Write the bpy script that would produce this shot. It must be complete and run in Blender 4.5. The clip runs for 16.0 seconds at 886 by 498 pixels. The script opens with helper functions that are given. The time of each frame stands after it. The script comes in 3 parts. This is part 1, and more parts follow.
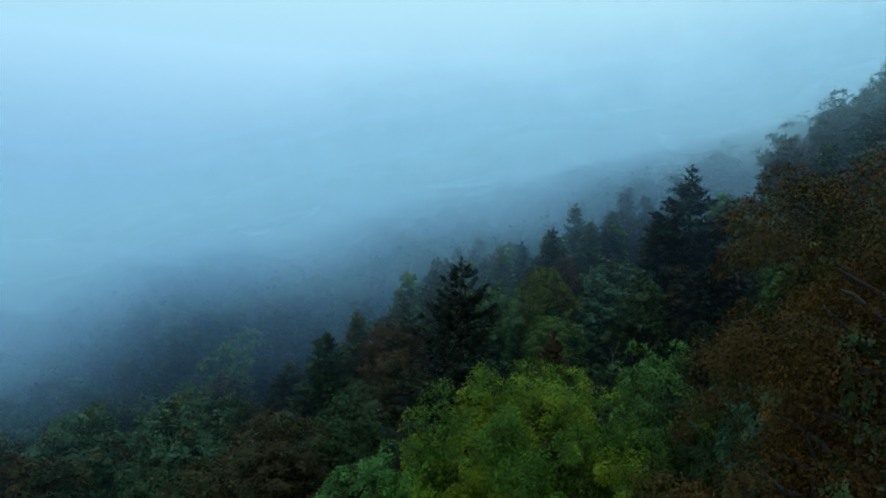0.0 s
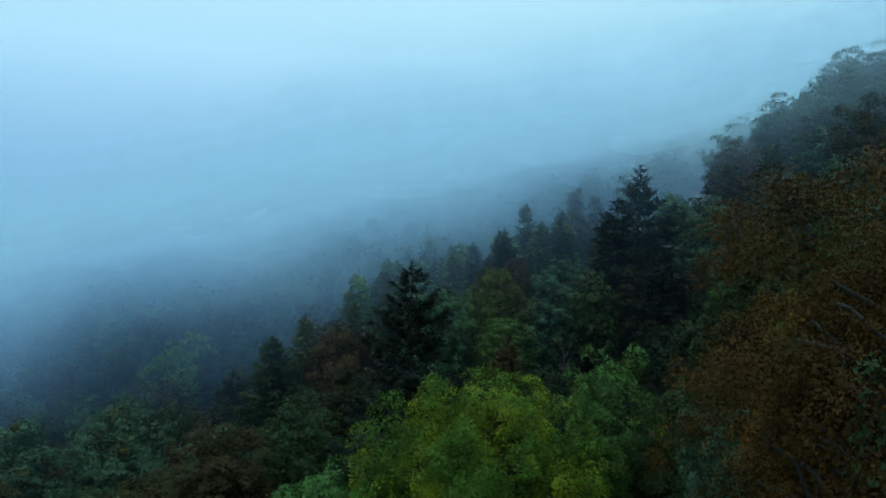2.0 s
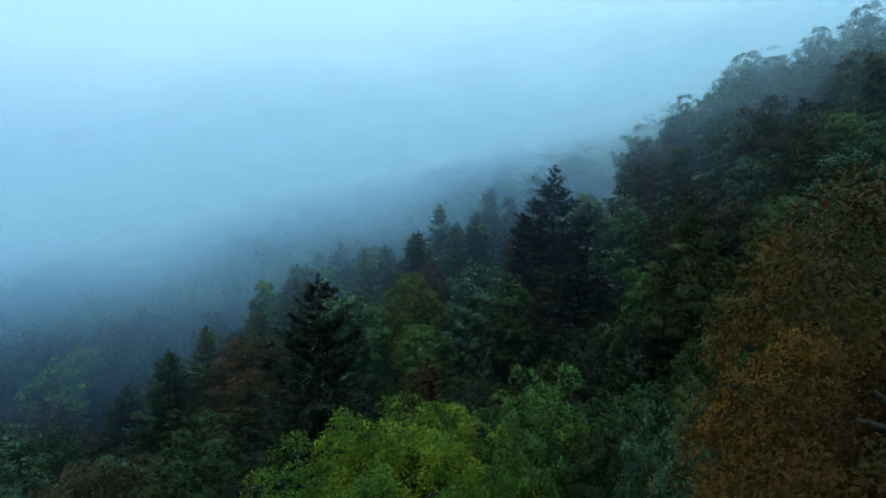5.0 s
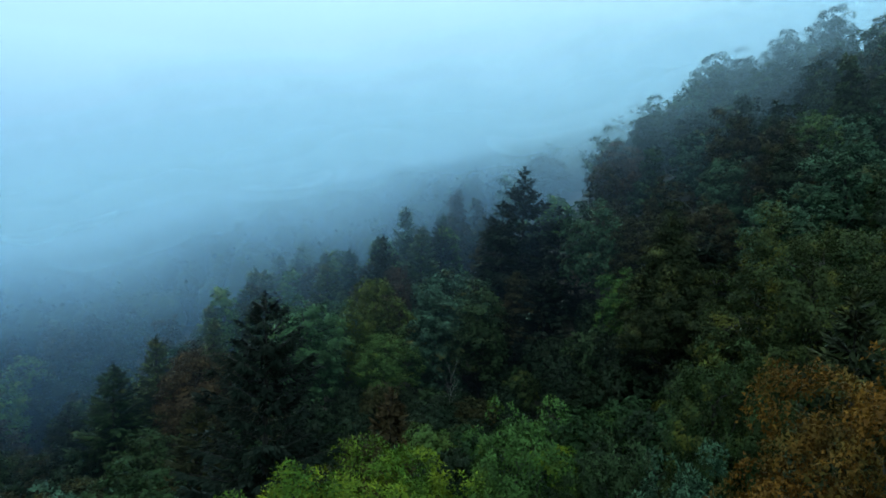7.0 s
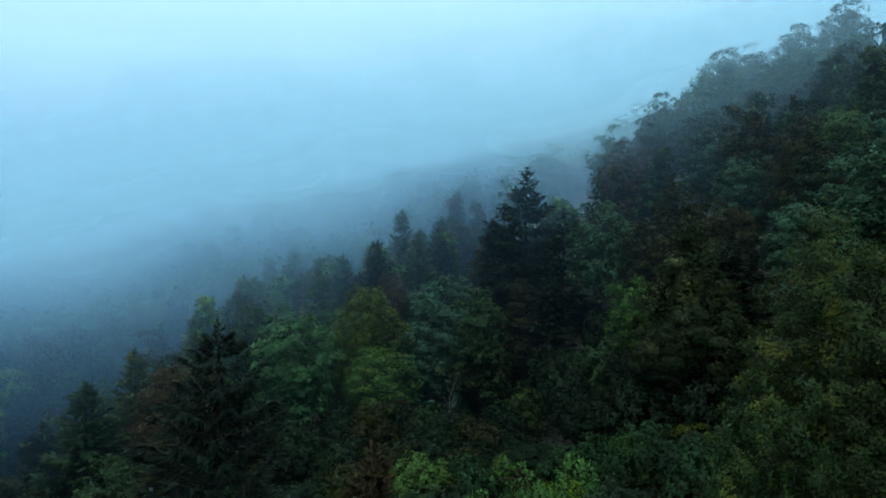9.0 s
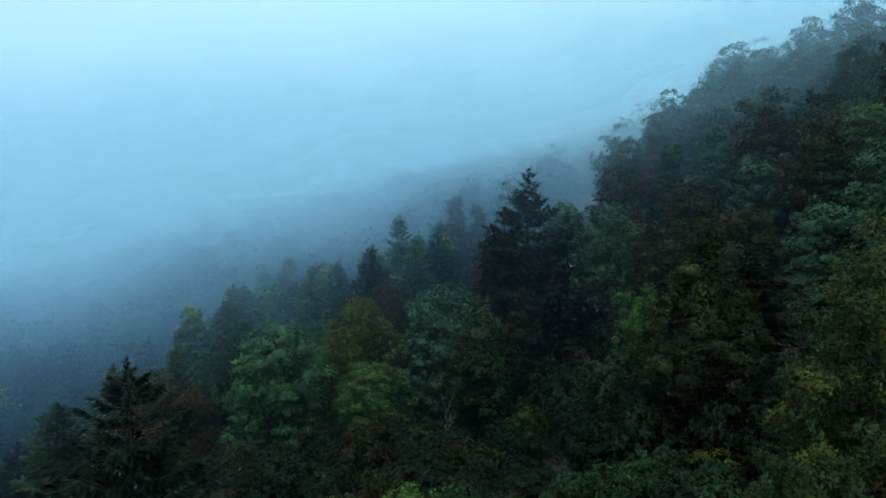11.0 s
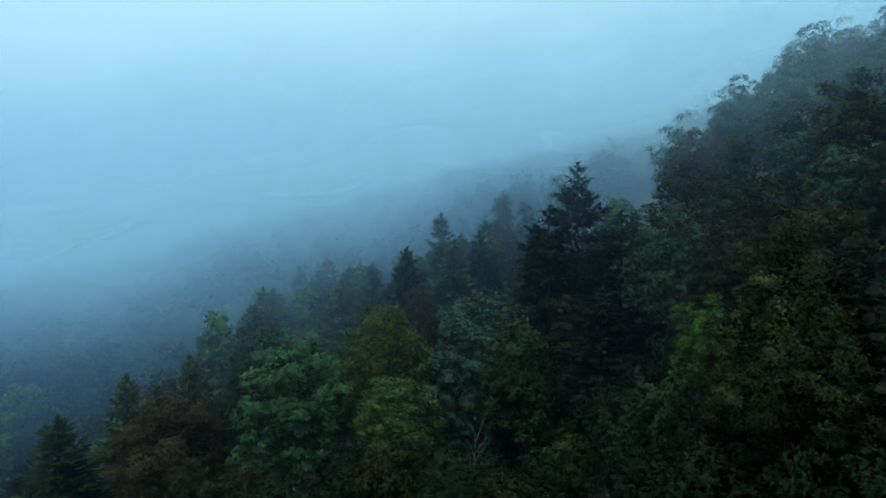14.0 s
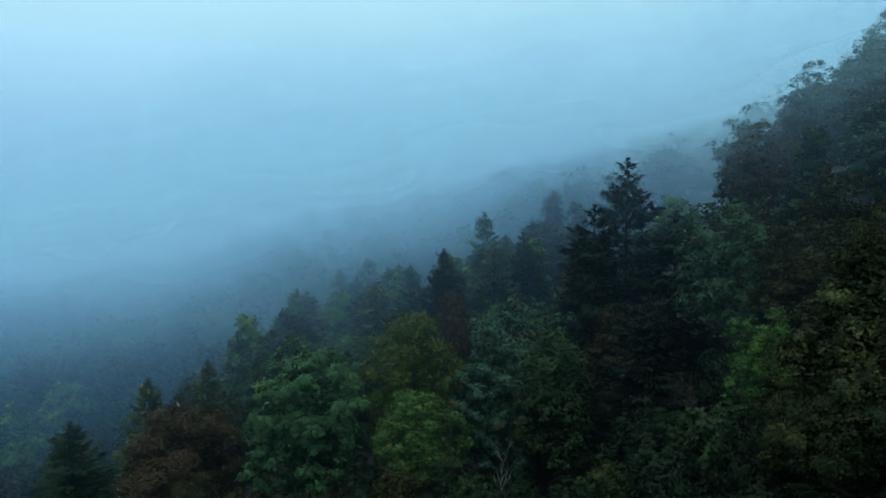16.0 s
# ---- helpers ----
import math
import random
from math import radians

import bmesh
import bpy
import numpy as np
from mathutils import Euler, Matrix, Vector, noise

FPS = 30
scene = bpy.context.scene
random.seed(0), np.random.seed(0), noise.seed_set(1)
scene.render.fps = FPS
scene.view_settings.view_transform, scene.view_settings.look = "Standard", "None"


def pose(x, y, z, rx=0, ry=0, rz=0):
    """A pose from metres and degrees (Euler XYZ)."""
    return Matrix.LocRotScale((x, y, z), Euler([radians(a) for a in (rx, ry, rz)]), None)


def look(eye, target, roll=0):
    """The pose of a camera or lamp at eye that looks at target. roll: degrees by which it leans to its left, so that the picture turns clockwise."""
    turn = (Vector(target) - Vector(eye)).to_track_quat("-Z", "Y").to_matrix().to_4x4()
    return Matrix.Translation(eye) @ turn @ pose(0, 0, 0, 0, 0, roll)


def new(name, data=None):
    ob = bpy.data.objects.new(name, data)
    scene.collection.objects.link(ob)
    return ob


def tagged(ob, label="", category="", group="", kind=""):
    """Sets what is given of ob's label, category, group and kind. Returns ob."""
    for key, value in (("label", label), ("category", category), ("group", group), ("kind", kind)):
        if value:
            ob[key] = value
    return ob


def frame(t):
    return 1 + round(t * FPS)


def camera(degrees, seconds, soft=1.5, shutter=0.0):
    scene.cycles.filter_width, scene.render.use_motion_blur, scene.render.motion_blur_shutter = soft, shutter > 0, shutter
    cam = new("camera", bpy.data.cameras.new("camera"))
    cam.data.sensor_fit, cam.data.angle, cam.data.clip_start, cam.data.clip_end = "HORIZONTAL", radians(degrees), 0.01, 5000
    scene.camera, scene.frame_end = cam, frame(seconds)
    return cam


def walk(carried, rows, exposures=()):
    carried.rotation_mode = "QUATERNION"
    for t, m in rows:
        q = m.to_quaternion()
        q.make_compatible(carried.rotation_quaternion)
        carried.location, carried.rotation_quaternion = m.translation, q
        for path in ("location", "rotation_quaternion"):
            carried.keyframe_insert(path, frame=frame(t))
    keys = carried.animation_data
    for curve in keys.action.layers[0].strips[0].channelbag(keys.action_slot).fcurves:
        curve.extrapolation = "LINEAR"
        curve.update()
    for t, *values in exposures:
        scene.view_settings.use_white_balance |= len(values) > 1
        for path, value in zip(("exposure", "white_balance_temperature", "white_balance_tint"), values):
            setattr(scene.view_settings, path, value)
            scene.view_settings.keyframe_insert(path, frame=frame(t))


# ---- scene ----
cam = camera(64.8, 16.0, soft=1.6)
PATH = [
    (0, (0.105, -0.713, -0.001), (0.108, 1.282, -0.144), 1.4),
    (0.5, (0.138, -0.264, 0.018), (0.187, 1.73, -0.123), 1.4),
    (1, (0.164, 0.181, 0.028), (0.254, 2.175, -0.112), 1.3),
    (1.5, (0.17, 0.661, 0.028), (0.282, 2.654, -0.11), 1.3),
    (2, (0.174, 1.244, 0.043), (0.318, 3.234, -0.095), 1.3),
    (2.5, (0.203, 1.93, 0.079), (0.384, 3.917, -0.06), 1.3),
    (3, (0.24, 2.67, 0.124), (0.459, 4.653, -0.014), 1.3),
    (3.5, (0.288, 3.428, 0.176), (0.547, 5.406, 0.039), 1.2),
    (4, (0.376, 4.219, 0.229), (0.674, 6.192, 0.092), 1.2),
    (4.5, (0.497, 5.07, 0.283), (0.843, 7.035, 0.147), 1.1),
    (7, (1.577, 10.982, 0.698), (2.064, 12.918, 0.567), 1.2),
    (7.5, (1.97, 12.503, 0.761), (2.458, 14.438, 0.63), 1.1),
    (8, (2.397, 14.086, 0.832), (2.886, 16.021, 0.701), 1.1),
    (8.5, (2.887, 15.746, 0.903), (3.375, 17.681, 0.774), 1.0),
    (9, (3.414, 17.468, 0.972), (3.903, 19.403, 0.845), 1.0),
    (11.5, (6.909, 24.127, 1.067), (7.371, 26.069, 0.95), 0.1),
    (12, (7.765, 25.571, 1.035), (8.199, 27.52, 0.915), 0.1),
    (12.5, (8.583, 27.021, 0.996), (8.982, 28.977, 0.876), 0.2),
    (13, (9.334, 28.432, 0.999), (9.705, 30.393, 0.876), 0.4),
    (13.5, (10.2, 29.855, 1.018), (10.538, 31.822, 0.895), 0.4),
    (14, (11.25, 31.314, 1.02), (11.553, 33.287, 0.898), 0.4),
    (14.5, (12.345, 32.781, 1.024), (12.612, 34.759, 0.902), 0.4),
    (15, (13.427, 34.254, 1.047), (13.653, 36.237, 0.924), 0.4),
    (15.5, (14.545, 35.731, 1.081), (14.72, 37.72, 0.956), 0.5),
    (16, (15.705, 37.207, 1.116), (15.827, 39.199, 0.99), 0.4),
]
EXPOSURES = ((0.0, -0.06), (3.5, 0.04), (7.0, 0.17), (9.0, 0.17), (12.5, 0.08), (16.0, -0.03))
walk(cam, [(t, look(eye, target, roll)) for t, eye, target, roll in PATH], EXPOSURES)

# ---- sky, soft sun, exposure ----
SUN_ELEVATION, SUN_AZIMUTH = radians(67), radians(-110)
world = bpy.data.worlds.new("overcast_sky")
scene.world = world
world.use_nodes = True
wn, wl = world.node_tree.nodes, world.node_tree.links
wn.clear()
w_out = wn.new("ShaderNodeOutputWorld")
w_bg = wn.new("ShaderNodeBackground")
w_sky = wn.new("ShaderNodeTexSky")
w_sky.sky_type = "NISHITA"
w_sky.sun_disc = False
w_sky.sun_elevation, w_sky.sun_rotation = SUN_ELEVATION, SUN_AZIMUTH
w_sky.dust_density, w_sky.ozone_density = 2.0, 3.0
w_tc = wn.new("ShaderNodeTexCoord")
w_sep = wn.new("ShaderNodeSeparateXYZ")
w_ramp = wn.new("ShaderNodeValToRGB")
w_scale = wn.new("ShaderNodeMixRGB")
w_scale.blend_type = "MULTIPLY"
w_scale.inputs[0].default_value = 1.0
w_scale.inputs[2].default_value = (0.06, 0.06, 0.06, 1)
w_mix = wn.new("ShaderNodeMixRGB")
w_mix.inputs[0].default_value = 0.93
SKY_STOPS = (
    (0.00, (0.01, 0.02, 0.03)),
    (0.47, (0.06, 0.14, 0.25)),
    (0.51, (0.19, 0.44, 0.80)),
    (0.565, (0.385, 0.745, 1.03)),
    (0.602, (0.468, 0.83, 1.06)),
    (0.65, (0.535, 0.93, 1.09)),
    (0.74, (0.60, 1.04, 1.18)),
    (1.00, (1.35, 2.05, 2.15)),
)
ramp = w_ramp.color_ramp
for n, (at, rgb) in enumerate(SKY_STOPS):
    stop = ramp.elements[n] if n < 2 else ramp.elements.new(at)
    stop.position, stop.color = at, (*rgb, 1)
w_map = wn.new("ShaderNodeMath")
w_map.operation = "MULTIPLY_ADD"
w_map.inputs[1].default_value, w_map.inputs[2].default_value = 0.5, 0.5
wl.new(w_tc.outputs["Generated"], w_sep.inputs[0])
wl.new(w_sep.outputs["Z"], w_map.inputs[0])
wl.new(w_map.outputs[0], w_ramp.inputs[0])
wl.new(w_sky.outputs[0], w_scale.inputs[1])
wl.new(w_scale.outputs[0], w_mix.inputs[1])
wl.new(w_ramp.outputs[0], w_mix.inputs[2])
wl.new(w_mix.outputs[0], w_bg.inputs[0])
w_bg.inputs[1].default_value = 1.0
wl.new(w_bg.outputs[0], w_out.inputs[0])
scene.cycles.transparent_max_bounces = 40  # light passes all the veils of mist

sun_data = bpy.data.lights.new("sun", "SUN")
sun_data.energy, sun_data.angle, sun_data.color = 1.25, radians(50), (0.86, 0.97, 1.0)
sun = new("sun", sun_data)
sun.matrix_world = look((-68, 35, 150), (0, 60, -20))


# ---- materials ----
def foliage(name, dark, light, accent, accent_at=0.62, accent_size=0.45, through_light=0.22, rough=0.55):
    """Leaves: colour differs leaf by leaf, bough by bough and tree by tree; accent is the turning foliage."""
    m = bpy.data.materials.new(name)
    m.use_nodes = True
    n, l = m.node_tree.nodes, m.node_tree.links
    n.clear()
    out = n.new("ShaderNodeOutputMaterial")
    geo = n.new("ShaderNodeNewGeometry")
    info = n.new("ShaderNodeObjectInfo")
    tc = n.new("ShaderNodeTexCoord")
    leafmix = n.new("ShaderNodeMixRGB")
    leafmix.inputs[1].default_value, leafmix.inputs[2].default_value = (*dark, 1), (*light, 1)
    calm = n.new("ShaderNodeMapRange")
    calm.inputs["To Min"].default_value, calm.inputs["To Max"].default_value = 0.28, 0.68
    l.new(geo.outputs["Random Per Island"], calm.inputs["Value"])
    l.new(calm.outputs[0], leafmix.inputs[0])
    big = n.new("ShaderNodeTexNoise")
    big.inputs["Scale"].default_value, big.inputs["Detail"].default_value = accent_size, 3.0
    l.new(tc.outputs["Object"], big.inputs["Vector"])
    step = n.new("ShaderNodeMapRange")
    step.inputs["From Min"].default_value, step.inputs["From Max"].default_value = accent_at - 0.08, accent_at + 0.1
    l.new(big.outputs[0], step.inputs["Value"])
    am = n.new("ShaderNodeMixRGB")
    am.inputs[2].default_value = (*accent, 1)
    l.new(step.outputs[0], am.inputs[0])
    l.new(leafmix.outputs[0], am.inputs[1])
    fine = n.new("ShaderNodeTexNoise")
    fine.inputs["Scale"].default_value, fine.inputs["Detail"].default_value = 1.1, 2.0
    l.new(tc.outputs["Object"], fine.inputs["Vector"])
    hsv = n.new("ShaderNodeHueSaturation")
    val = n.new("ShaderNodeMapRange")
    val.inputs["From Min"].default_value, val.inputs["From Max"].default_value = 0.3, 0.7
    val.inputs["To Min"].default_value, val.inputs["To Max"].default_value = 0.6, 1.35
    l.new(fine.outputs[0], val.inputs["Value"])
    l.new(val.outputs[0], hsv.inputs["Value"])
    hue = n.new("ShaderNodeMapRange")
    hue.inputs["To Min"].default_value, hue.inputs["To Max"].default_value = 0.48, 0.52
    l.new(info.outputs["Random"], hue.inputs["Value"])
    l.new(hue.outputs[0], hsv.inputs["Hue"])
    l.new(am.outputs[0], hsv.inputs["Color"])
    bsdf = n.new("ShaderNodeBsdfPrincipled")
    bsdf.inputs["Roughness"].default_value = rough
    bsdf.inputs["Specular IOR Level"].default_value = 0.06
    trans = n.new("ShaderNodeBsdfTranslucent")
    mix = n.new("ShaderNodeMixShader")
    mix.inputs[0].default_value = through_light
    l.new(hsv.outputs[0], bsdf.inputs["Base Color"])
    l.new(hsv.outputs[0], trans.inputs["Color"])
    l.new(bsdf.outputs[0], mix.inputs[1])
    l.new(trans.outputs[0], mix.inputs[2])
    l.new(mix.outputs[0], out.inputs[0])
    return m


def rough_surface(name, a, b, scale, bump=0.4, rough=0.9, stretch=(1, 1, 1)):
    """Bark, soil, plaster: two scales of noise in colour, with relief."""
    m = bpy.data.materials.new(name)
    m.use_nodes = True
    n, l = m.node_tree.nodes, m.node_tree.links
    bsdf = n["Principled BSDF"]
    tc = n.new("ShaderNodeTexCoord")
    mp = n.new("ShaderNodeMapping")
    mp.inputs["Scale"].default_value = stretch
    l.new(tc.outputs["Object"], mp.inputs[0])
    small, large = n.new("ShaderNodeTexNoise"), n.new("ShaderNodeTexNoise")
    small.inputs["Scale"].default_value, small.inputs["Detail"].default_value = scale, 6
    large.inputs["Scale"].default_value, large.inputs["Detail"].default_value = scale * 0.12, 3
    l.new(mp.outputs[0], small.inputs["Vector"])
    l.new(mp.outputs[0], large.inputs["Vector"])
    add = n.new("ShaderNodeMath")
    add.operation = "MULTIPLY"
    l.new(small.outputs[0], add.inputs[0])
    l.new(large.outputs[0], add.inputs[1])
    rg = n.new("ShaderNodeMapRange")
    rg.inputs["From Min"].default_value, rg.inputs["From Max"].default_value = 0.12, 0.42
    l.new(add.outputs[0], rg.inputs["Value"])
    mx = n.new("ShaderNodeMixRGB")
    mx.inputs[1].default_value, mx.inputs[2].default_value = (*a, 1), (*b, 1)
    l.new(rg.outputs[0], mx.inputs[0])
    l.new(mx.outputs[0], bsdf.inputs["Base Color"])
    bp = n.new("ShaderNodeBump")
    bp.inputs["Strength"].default_value = bump
    l.new(small.outputs[0], bp.inputs["Height"])
    l.new(bp.outputs[0], bsdf.inputs["Normal"])
    bsdf.inputs["Roughness"].default_value = rough
    return m


def mist(name, haze, cloud):
    """Thin veil of droplets that scatters the sky's light both ways: light haze low down, the cloud's base above,
    which follows the rise of the hill and thins out again towards the open sky."""
    m = bpy.data.materials.new(name)
    m.use_nodes = True
    n, l = m.node_tree.nodes, m.node_tree.links
    n.clear()

    def math_node(kind, a, b, c=None):
        step = n.new("ShaderNodeMath")
        step.operation = kind
        for socket, value in zip(step.inputs, (a, b, c)):
            if isinstance(value, (int, float)):
                socket.default_value = value
            elif value is not None:
                l.new(value, socket)
        return step.outputs[0]

    def slope(value, from_min, from_max, to_min, to_max):
        step = n.new("ShaderNodeMapRange")
        step.interpolation_type = "SMOOTHSTEP"
        l.new(value, step.inputs["Value"])
        for key, number in zip(("From Min", "From Max", "To Min", "To Max"), (from_min, from_max, to_min, to_max)):
            step.inputs[key].default_value = number
        return step.outputs[0]

    out = n.new("ShaderNodeOutputMaterial")
    geo = n.new("ShaderNodeNewGeometry")
    sep = n.new("ShaderNodeSeparateXYZ")
    l.new(geo.outputs["Position"], sep.inputs[0])
    mp = n.new("ShaderNodeMapping")
    mp.inputs["Scale"].default_value = (1.0, 1.0, 1.7)
    l.new(geo.outputs["Position"], mp.inputs[0])
    wisps = n.new("ShaderNodeTexNoise")
    wisps.inputs["Scale"].default_value, wisps.inputs["Detail"].default_value = 0.014, 2.0
    l.new(mp.outputs[0], wisps.inputs["Vector"])
    drift = slope(wisps.outputs[0], 0.3, 0.7, -1.0, 1.0)
    over = math_node("MULTIPLY_ADD", sep.outputs["X"], -CLOUD_LEAN, sep.outputs["Z"])
    over = math_node("MULTIPLY_ADD", drift, 7.0, over)
    base = slope(over, CLOUD_BASE[0], CLOUD_BASE[1], 0.0, cloud)
    top = slope(over, CLOUD_TOP[0], CLOUD_TOP[1], 1.0, 0.0)
    low = math_node("MULTIPLY_ADD", drift, 0.2 * haze, slope(sep.outputs["Z"], -44.0, -6.0, 0.4 * haze, haze))
    share = math_node("MULTIPLY", math_node("ADD", base, low), top)
    share = math_node("MINIMUM", math_node("MAXIMUM", share, 0.0), 0.6)
    dif, tra = n.new("ShaderNodeBsdfDiffuse"), n.new("ShaderNodeBsdfTranslucent")
    # dimmer valley light is put into the tint: darker blue low, paler up high
    tint = n.new("ShaderNodeMixRGB")
    tint.inputs[1].default_value, tint.inputs[2].default_value = (0.40, 0.66, 1.0, 1), (0.63, 0.86, 1.0, 1)
    l.new(slope(over, CLOUD_BASE[0], CLOUD_BASE[1], 0.0, 1.0), tint.inputs[0])
    for shader in (dif, tra):
        l.new(tint.outputs[0], shader.inputs["Color"])
    both, clear, mix = n.new("ShaderNodeMixShader"), n.new("ShaderNodeBsdfTransparent"), n.new("ShaderNodeMixShader")
    both.inputs[0].default_value = 0.5
    l.new(dif.outputs[0], both.inputs[1])
    l.new(tra.outputs[0], both.inputs[2])
    l.new(share, mix.inputs[0])
    l.new(clear.outputs[0], mix.inputs[1])
    l.new(both.outputs[0], mix.inputs[2])
    l.new(mix.outputs[0], out.inputs[0])
    return m


CLOUD_LEAN, CLOUD_BASE, CLOUD_TOP = 0.24, (-28.0, 10.0), (2.0, 46.0)
LEAF = {
    "dark": foliage("leaf_dark_green", (0.0027, 0.0070, 0.0037), (0.0165, 0.0305, 0.0142), (0.026, 0.022, 0.0085), 0.70),
    "mid": foliage("leaf_green", (0.00518, 0.0129, 0.00518), (0.0289, 0.0577, 0.0206), (0.0446, 0.0484, 0.0147), 0.66),
    "blue": foliage("leaf_blue_green", (0.0085, 0.0235, 0.0140), (0.050, 0.104, 0.058), (0.100, 0.070, 0.0155), 0.68),
    "fresh": foliage("leaf_fresh_green", (0.012, 0.029, 0.00725), (0.0651, 0.137, 0.0325), (0.0898, 0.124, 0.0168), 0.62),
    "chestnut": foliage("leaf_chestnut", (0.0108, 0.0297, 0.0126), (0.0551, 0.126, 0.0494), (0.0729, 0.127, 0.0388), 0.64),
    "robinia": foliage("leaf_yellow_green", (0.010, 0.034, 0.006), (0.060, 0.135, 0.014), (0.125, 0.165, 0.010), 0.55, 0.35, 0.3),
    "lime": foliage("leaf_olive_green", (0.0056, 0.0130, 0.0050), (0.036, 0.058, 0.0165), (0.085, 0.085, 0.0130), 0.63, 0.6),
    "silver": foliage("leaf_grey_green", (0.0036, 0.0080, 0.0036), (0.028, 0.041, 0.017), (0.066, 0.076, 0.024), 0.60, 0.6),
    "olive": foliage("leaf_olive", (0.00725, 0.00898, 0.00362), (0.0325, 0.0325, 0.0107), (0.0398, 0.0306, 0.00915), 0.60),
    "yellow": foliage("leaf_yellow", (0.022, 0.030, 0.006), (0.100, 0.105, 0.016), (0.035, 0.055, 0.013), 0.52, 0.3),
    "rust": foliage("leaf_rust", (0.0150, 0.0098, 0.0060), (0.056, 0.033, 0.0150), (0.060, 0.030, 0.0110), 0.60),
    "brown": foliage("leaf_brown", (0.0100, 0.0095, 0.0050), (0.045, 0.037, 0.0140), (0.020, 0.032, 0.0110), 0.60),
    "autumn": foliage("leaf_autumn", (0.014, 0.0085, 0.0036), (0.078, 0.033, 0.0062), (0.030, 0.022, 0.006), 0.56, 0.7, 0.3),
    "orange": foliage("leaf_orange", (0.035, 0.017, 0.004), (0.17, 0.078, 0.010), (0.06, 0.045, 0.010), 0.58, 0.7, 0.3),
    "needle": foliage("needle_dark", (0.0022, 0.00514, 0.00367), (0.011, 0.0202, 0.0118), (0.0155, 0.0186, 0.00931), 0.72, 0.5, 0.12),
    "larch": foliage("needle_larch", (0.0167, 0.0292, 0.0125), (0.0751, 0.108, 0.0376), (0.0917, 0.0917, 0.0283), 0.62, 0.4, 0.2),
}
BARK = rough_surface("bark", (0.010, 0.009, 0.008), (0.034, 0.028, 0.022), 9.0, 0.8, 0.95, (1, 1, 0.25))
PALE_BARK = rough_surface("pale_bark", (0.07, 0.068, 0.062), (0.18, 0.175, 0.165), 7.0, 0.4, 0.85, (1, 1, 0.4))
SOIL = rough_surface("forest_floor", (0.007, 0.008, 0.005), (0.024, 0.020, 0.012), 0.9, 0.7, 1.0)
PLASTER = rough_surface("pale_plaster", (0.62, 0.60, 0.57), (0.80, 0.79, 0.76), 2.0, 0.1, 0.9)
ROOF_TILE = rough_surface("roof_tile", (0.16, 0.06, 0.04), (0.28, 0.12, 0.08), 3.0, 0.5, 0.9)
PANE = rough_surface("window_glass", (0.03, 0.035, 0.04), (0.05, 0.055, 0.06), 1.0, 0.0, 0.15)

# ---- ground ----
GX = (-400, -140, -60, -28, 5, 30, 45, 75, 117, 260)
GY = (-60, 0, 50, 110, 160, 230, 300, 460)
GZ = (
    (-66, -60, -60, -64, -66, -60, -52, -64),
    (-54, -50, -50, -59, -62, -54, -46, -62),
    (-46, -42, -44, -55, -58, -44, -32, -54),
    (-38, -36, -38, -51, -50, -36, -21, -50),
    (-26, -26, -29, -32, -35, -27, -11, -44),
    (-20, -22, -26, -30, -29, -20, -6, -40),
    (-12, -14, -20, -22, -20, -14, -1, -36),
    (2, 0, -4, -4, -3, -3, 5, -30),
    (20, 20, 19, 20, 20, 14, 14, -22),
    (70, 70, 68, 66, 50, 30, 14, -16),
)


def ground(x, y):
    """Height of the forest floor."""
    x, y = min(max(x, GX[0]), GX[-1]), min(max(y, GY[0]), GY[-1])
    i = max(k for k in range(len(GX) - 1) if x >= GX[k])
    j = max(k for k in range(len(GY) - 1) if y >= GY[k])
    u, v = (x - GX[i]) / (GX[i + 1] - GX[i]), (y - GY[j]) / (GY[j + 1] - GY[j])
    low = GZ[i][j] * (1 - u) + GZ[i + 1][j] * u
    high = GZ[i][j + 1] * (1 - u) + GZ[i + 1][j + 1] * u
    return low * (1 - v) + high * v + 0.8 * noise.noise(Vector((x * 0.06, y * 0.06, 0)))


def spread(lo, hi, near_lo, near_hi, step, far):
    """Grid lines: close within the near stretch, wider out to the horizon."""
    inner = np.arange(near_lo, near_hi + step, step)
    left = near_lo - np.geomspace(step, near_lo - lo, far)
    right = inner[-1] + np.geomspace(step, hi - inner[-1], far)
    return np.concatenate([left[::-1], inner, right])


gx, gy = spread(-2600, 2600, -220, 220, 5.0, 16), spread(-2600, 2600, -80, 420, 5.0, 16)
gverts = [(x, y, ground(x, y)) for x in gx for y in gy]
gn = len(gy)
gfaces = [(a * gn + b, (a + 1) * gn + b, (a + 1) * gn + b + 1, a * gn + b + 1) for a in range(len(gx) - 1) for b in range(gn - 1)]
gm = bpy.data.meshes.new("ground")
gm.from_pydata(gverts, [], gfaces)
gm.polygons.foreach_set("use_smooth", [True] * len(gfaces))
gm.materials.append(SOIL)
tagged(new("ground", gm), "dark sloping forest floor of soil and leaf litter", "ground", kind="structure")


# ---- tree kit ----
def unit(a):
    return a / np.maximum(np.linalg.norm(a, axis=-1, keepdims=True), 1e-6)


